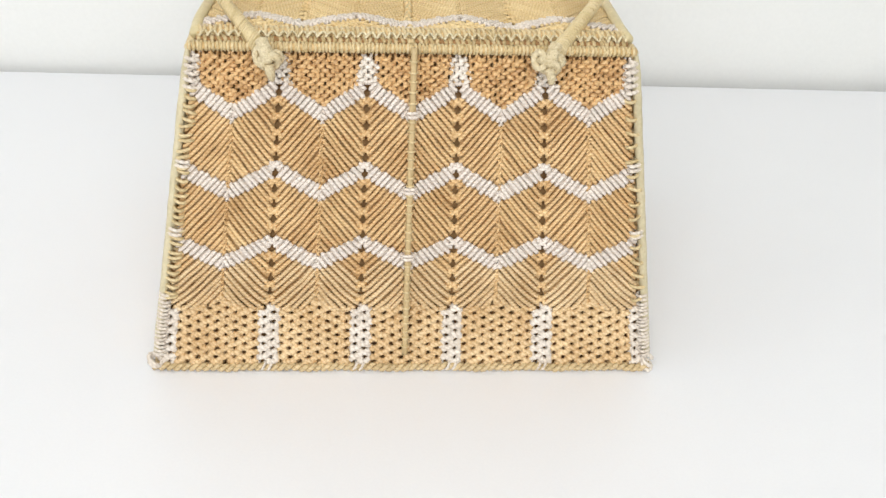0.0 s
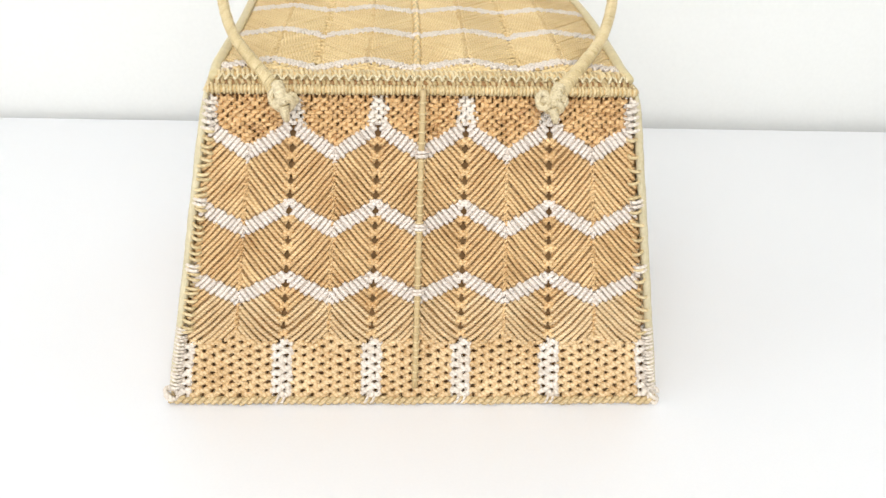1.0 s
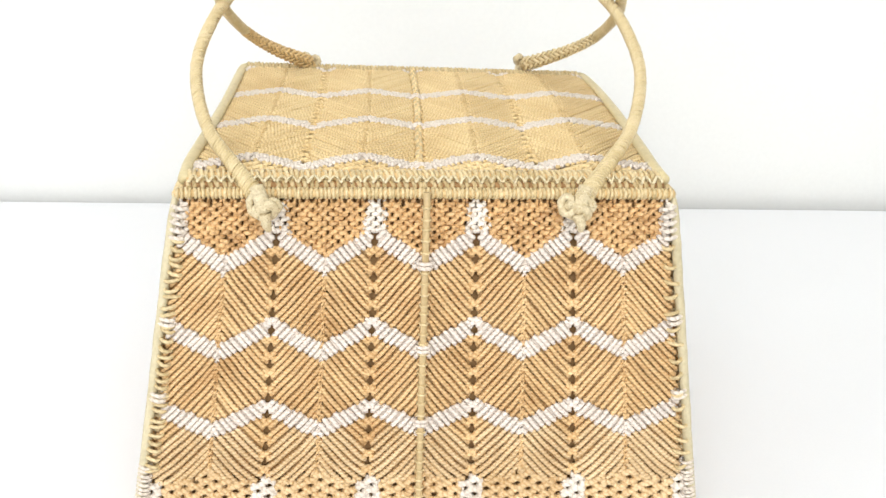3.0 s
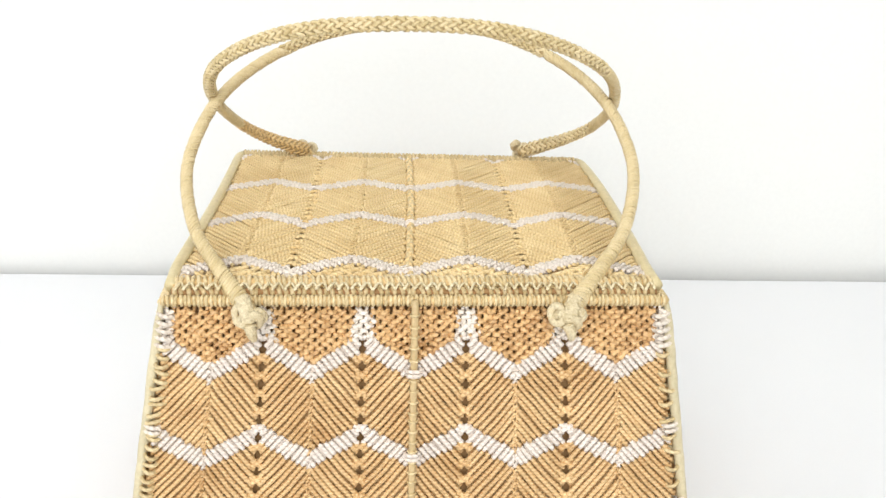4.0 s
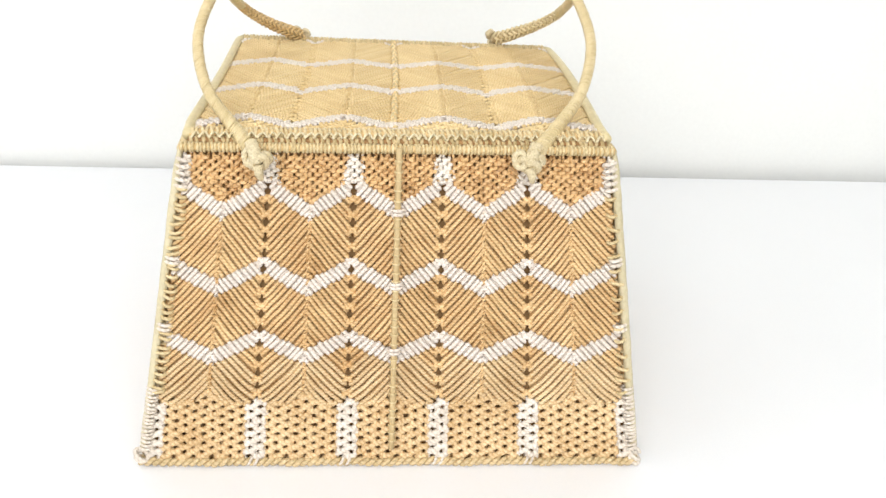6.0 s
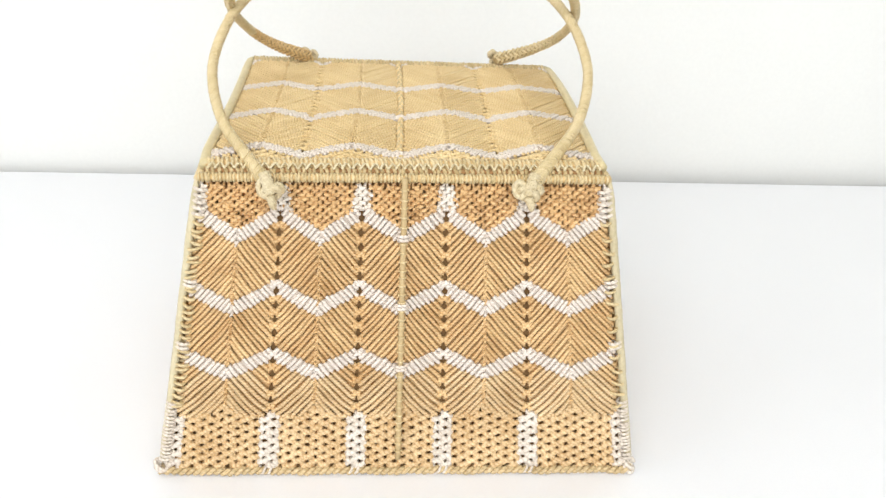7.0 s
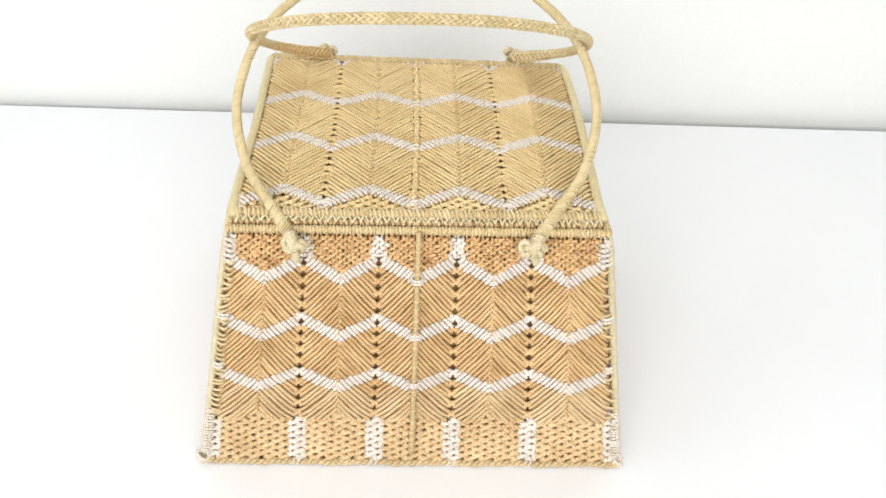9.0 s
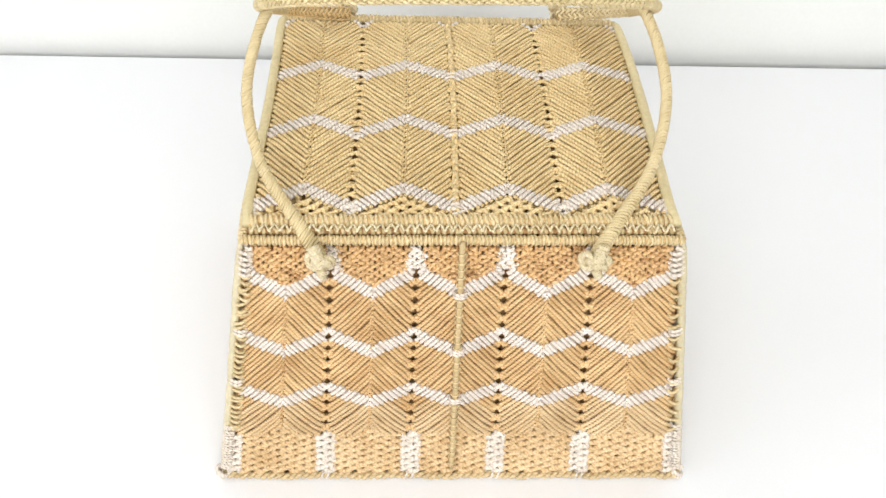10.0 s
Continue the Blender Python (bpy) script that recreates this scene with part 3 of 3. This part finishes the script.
cw = [(b[0], d) for b in lid_bands[:3] for d in (-0.0020, 0.0012)]
rings(ridge, "white_loop", [LID.at(-0.0015, v + d + 0.0005, 0.0012) for v, d in cw], [LID.u + np.array((rng.uniform(-0.2, 0.2), 0, 0)) for _ in cw], 0.0016, 0.0009, WHITE, "white cord loop over the ridge", wide=1.6)
# side tubes, front loops and the wound back edge
for sx in (-1, 1):
    g = Geo()
    p = smoothed([LID.at(sx * 0.1074, 0.030, 0.0), LID.at(sx * 0.1075, 0.06, 0.0010), LID.at(sx * 0.1075, 0.12, 0.0010), LID.at(sx * 0.1077, 0.18, 0.0005), LID.at(sx * 0.1072, 0.212, 0.0), LID.at(sx * 0.1050, 0.2165, 0.0)], 40)
    tube(g, p, 0.0029, 12)
    piece("side_tube", g, TUBE, lid, "smooth khaki edge tube")
wrapped_rod("front_edge", line(LID.at(-0.1065, 0.0328, 0.0002), LID.at(0.1065, 0.0328, 0.0002)), 0.0044, 0.0025, CREAMY, lid, flat=0.7, fill=0.39, heart=OCHRE, label="looped cord edge")
wrapped_rod("back_edge", line(LID.at(-0.105, 0.2165, 0.0003), LID.at(0.105, 0.2165, 0.0003)), 0.0033, 0.0022, CREAMY, lid)
# cream lacing between lid and front
# its brown core paints the dark gaps between the turns
hinge = wrapped_rod("hinge_cord", line((-0.107, 0.0285, 0.1840), (0.107, 0.0285, 0.1840)), 0.0027, 0.0030, CREAMY, bag, fill=0.38, heart=GAP_BROWN)
n = 44
for k in range(n):
    x, w = -0.1055 + 0.211 * (k + 0.5) / n + rng.uniform(-0.0007, 0.0007), 0.211 / n * rng.uniform(0.85, 1.15)
    q = smoothed([(x - 0.5 * w, -1, 0), (x - 0.42 * w, -0.8, 0), (x + 0.02 * w, 0.9, 0), (x + 0.14 * w, 0.9, 0), (x + 0.5 * w, -0.9, 0)], 14)
    up = q[:, 1] * rng.uniform(0.85, 1.1)
    lace = Geo()
    tube(lace, np.stack([q[:, 0] + rng.uniform(-0.0002, 0.0002) * up, 0.0266 + 0.0018 * up, 0.1876 + 0.0008 * up + 0.0006 * (1 - up * up)], 1), np.linspace(0.00070, 0.00048, 14) * rng.uniform(0.85, 1.1), 6, ply=0.1)
    piece("lace_stitch", lace, CREAM, hinge, "cream lacing between lid and front")


# ---- handles ----
SKEWED[0] = False


def handle(base, angle, toward, spread=1.0, tall=1.0, tilt=0.0):
    """A stiff braided hoop: side, rise in its own plane, leaning over the lid."""
    ca, sa = math.cos(radians(angle)), math.sin(radians(angle))
    shape = [(0.0678, 0.000), (0.0722, 0.008), (0.0845, 0.025), (0.0985, 0.046), (0.1072, 0.072), (0.1088, 0.096), (0.1020, 0.127), (0.0860, 0.153), (0.0600, 0.175), (0.0310, 0.187)]
    if toward < 0:
        shape[1:5] = [(0.0745, 0.008), (0.0895, 0.025), (0.1015, 0.046), (0.1080, 0.072)]
    shape = [(0.0665 + (x - 0.0665) * spread, s * tall) for x, s in shape]
    pts = [(-x, s) for x, s in shape] + [(0.0, 0.1905 * tall)] + [(x, s) for x, s in reversed(shape)]
    p = smoothed([(base[0] + x + tilt * (s - 0.13) * min(1.0, s / 0.06), base[1] + toward * s * ca, base[2] + s * sa) for x, s in pts], 190)
    t = np.gradient(p, axis=0)
    t /= np.linalg.norm(t, axis=1)[:, None]
    nrm = np.array((0, -toward * sa, ca))
    b = np.cross(t, nrm)
    g = Geo()
    reach = np.concatenate([[0], np.cumsum(np.linalg.norm(np.diff(p, axis=0), axis=1))])
    swell = 1 + 0.55 * (np.exp(-(reach / 0.034) ** 2) + np.exp(-((reach[-1] - reach) / 0.034) ** 2))
    tube(g, p, 0.0022 * swell, 12, nrm)
    hoop = piece("handle", g, REED, bag, "stiff braided straw handle")
    g, plain, ends = Geo(), Geo(), (Geo(), Geo())
    length = reach
    index = np.arange(len(p))

    def along(e):
        i = np.interp(np.clip(e, 0, length[-1]), length, index)
        return [np.stack([np.interp(i, index, q[:, j]) for j in range(3)], 1) for q in (p, b, t)] + [np.interp(i, index, swell)]

    th = np.linspace(0, 2 * math.pi, 12, endpoint=False)

    def share(e):
        """How boldly the strands are plaited: most at the top of the hoop."""
        return math.exp(-((e / length[-1] - (0.5 if toward > 0 else 0.46)) / (0.15 if toward > 0 else 0.27)) ** 2)

    def place(e):
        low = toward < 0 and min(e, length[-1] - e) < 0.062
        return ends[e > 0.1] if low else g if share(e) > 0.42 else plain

    e = 0.0
    while e < length[-1] - 0.003:
        bold = share(e)
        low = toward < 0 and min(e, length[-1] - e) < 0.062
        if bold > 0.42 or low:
            step = 0.0040
            for m in range(8):
                d = 1 if m % 2 else -1
                s = np.linspace(-1, 1, 6)
                c, bb, _, w = along(e + (0.5 * (m % 2) + 0.44 * s + rng.uniform(-0.06, 0.06)) * step)
                turn = (m + 0.5 + 0.58 * d * s) * 2 * math.pi / 8
                out = np.cos(turn)[:, None] * bb + np.sin(turn)[:, None] * nrm
                tube(place(e), c + out * ((0.0022 + 0.0005 * (1 - s * s) + rng.uniform(-0.0001, 0.0001)) * w)[:, None], 0.00098 * (1 - 0.35 * s * s), 6, out, flat=0.6 + 0.3 * bold)
        else:
            step = 0.0017
            lean = 0.0020 + rng.uniform(-0.0003, 0.0003)
            c, bb, tt, w = along(e + rng.uniform(-0.0002, 0.0002) + 0 * th)
            out = np.cos(th)[:, None] * bb + np.sin(th)[:, None] * nrm
            tube(place(e), c + out * (0.0024 * w * rng.uniform(0.985, 1.02))[:, None] + tt * (lean * np.cos(th + 0.6))[:, None], 0.0009 * rng.uniform(0.85, 1.1), 6, out, closed=True, flat=0.8)
        e += step
    piece("braid", g, BRAID, hoop, "", "stuff")
    piece("wrapping", plain, WRAP, hoop, "straw strips wound round the handle", "stuff")
    # one lower end of this handle's braid is a deeper orange tan
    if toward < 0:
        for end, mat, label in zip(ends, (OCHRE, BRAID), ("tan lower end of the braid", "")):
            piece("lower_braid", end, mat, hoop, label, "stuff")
    for sx in (-1, 1):
        knot(hoop, np.array((base[0] + sx * 0.0676, base[1] - toward * (0.002 if toward > 0 else 0.004), base[2] + (0.0035 if toward > 0 else -0.0027))), sx, toward)
    return hoop


def knot(parent, c, sx, toward):
    """The cord end that ties a handle to the bag: an overhand knot, a short tail, a small open loop and a coil beside it."""
    f = -toward
    big = f < 0
    th = np.linspace(0, 2 * math.pi, 20, endpoint=False)
    k_size = 1.0 if big else 0.66
    # the foot of the handle, ending in a round head
    p = smoothed([c + np.array((sx * 0.0030, -f * 0.001, 0.008 if big else 0.003)), c + np.array((sx * 0.0010, f * 0.0022, 0.004 if big else 0.002)), c + np.array((-sx * 0.0002, f * 0.0042, 0.0002)), c + np.array((-sx * 0.0004, f * 0.0052, -0.0018))], 22)
    g = Geo()
    tube(g, p, np.interp(np.linspace(0, 1, 22), (0, 0.4, 0.8, 0.93, 1), (0.0031, 0.0033, 0.0034, 0.0026, 0.0008)) * (1 + 0.05 * np.sin(np.arange(22) * 1.7)), 10, (1, 0, 0))
    k = piece("knot", g, KNOT, parent, "pale knotted handle end")
    # a turn of cord slung round under the head
    g = Geo()
    tube(g, c + np.array((-0.0006 * sx, f * 0.0022, -0.0016)) + k_size * np.stack([0.0044 * np.cos(th), f * 0.0026 * np.sin(th + 0.5), 0.0036 * np.sin(th) - 0.0012 * sx * np.cos(th)], 1), 0.0020 * k_size * (1 + 0.08 * np.sin(th * 3 + sx)), 9, (0, 1, 0), closed=True)
    piece("turn", g, KNOT, k)
    # tail pointing down
    p = smoothed([c + np.array((-sx * 0.0006, f * 0.0046, -0.002)), c + np.array((0.0010, f * 0.0046, -0.0062)), c + np.array((0.0016, f * 0.0028, -0.0105))], 16)
    g = Geo()
    tube(g, p, np.interp(np.linspace(0, 1, 16), (0, 0.6, 1), (0.0027, 0.0022, 0.0013)) * (1 + 0.09 * np.sin(np.arange(16) * 1.9)), 9, (1, 0, 0))
    piece("tail", g, KNOT, k)
    g = Geo()
    loop = c + np.array((-0.0034 if sx < 0 else -0.0050 if big else -0.0026, f * 0.0022, 0.0010 if big else 0.0050))
    tube(g, loop + np.stack([(0.0026 if big else 0.0017) * np.cos(th), f * 0.0018 * np.cos(th + 0.8), (0.0036 if big else 0.0020) * np.sin(th)], 1), (0.0017 if big else 0.0020) * (1 + 0.1 * np.sin(th * 5)), 8, (0, 1, 0), closed=True)
    piece("loop", g, KNOT, k)
    g = Geo()
    coil = np.linspace(0, 4 * math.pi, 40)
    r = np.linspace(0.0010, 0.0024, 40)
    tube(g, c + np.array((0.0044 if big else 0.003, f * 0.0010, 0.0008 if big else 0.0035)) + np.stack([r * np.cos(coil), f * (0.0016 - 0.0004 * coil / 4), r * 1.1 * np.sin(coil)], 1), 0.0016 * (1 + 0.08 * np.sin(coil * 4)), 8, (0, 1, 0))
    piece("coil", g, KNOT, k)


handle((-0.0008, 0.0130, 0.1780), 29.8, 1, 1.0, 1.055)
handle((-0.0010, 0.2178, 0.1940), 32.8, -1, 0.93, 0.985, -0.05)
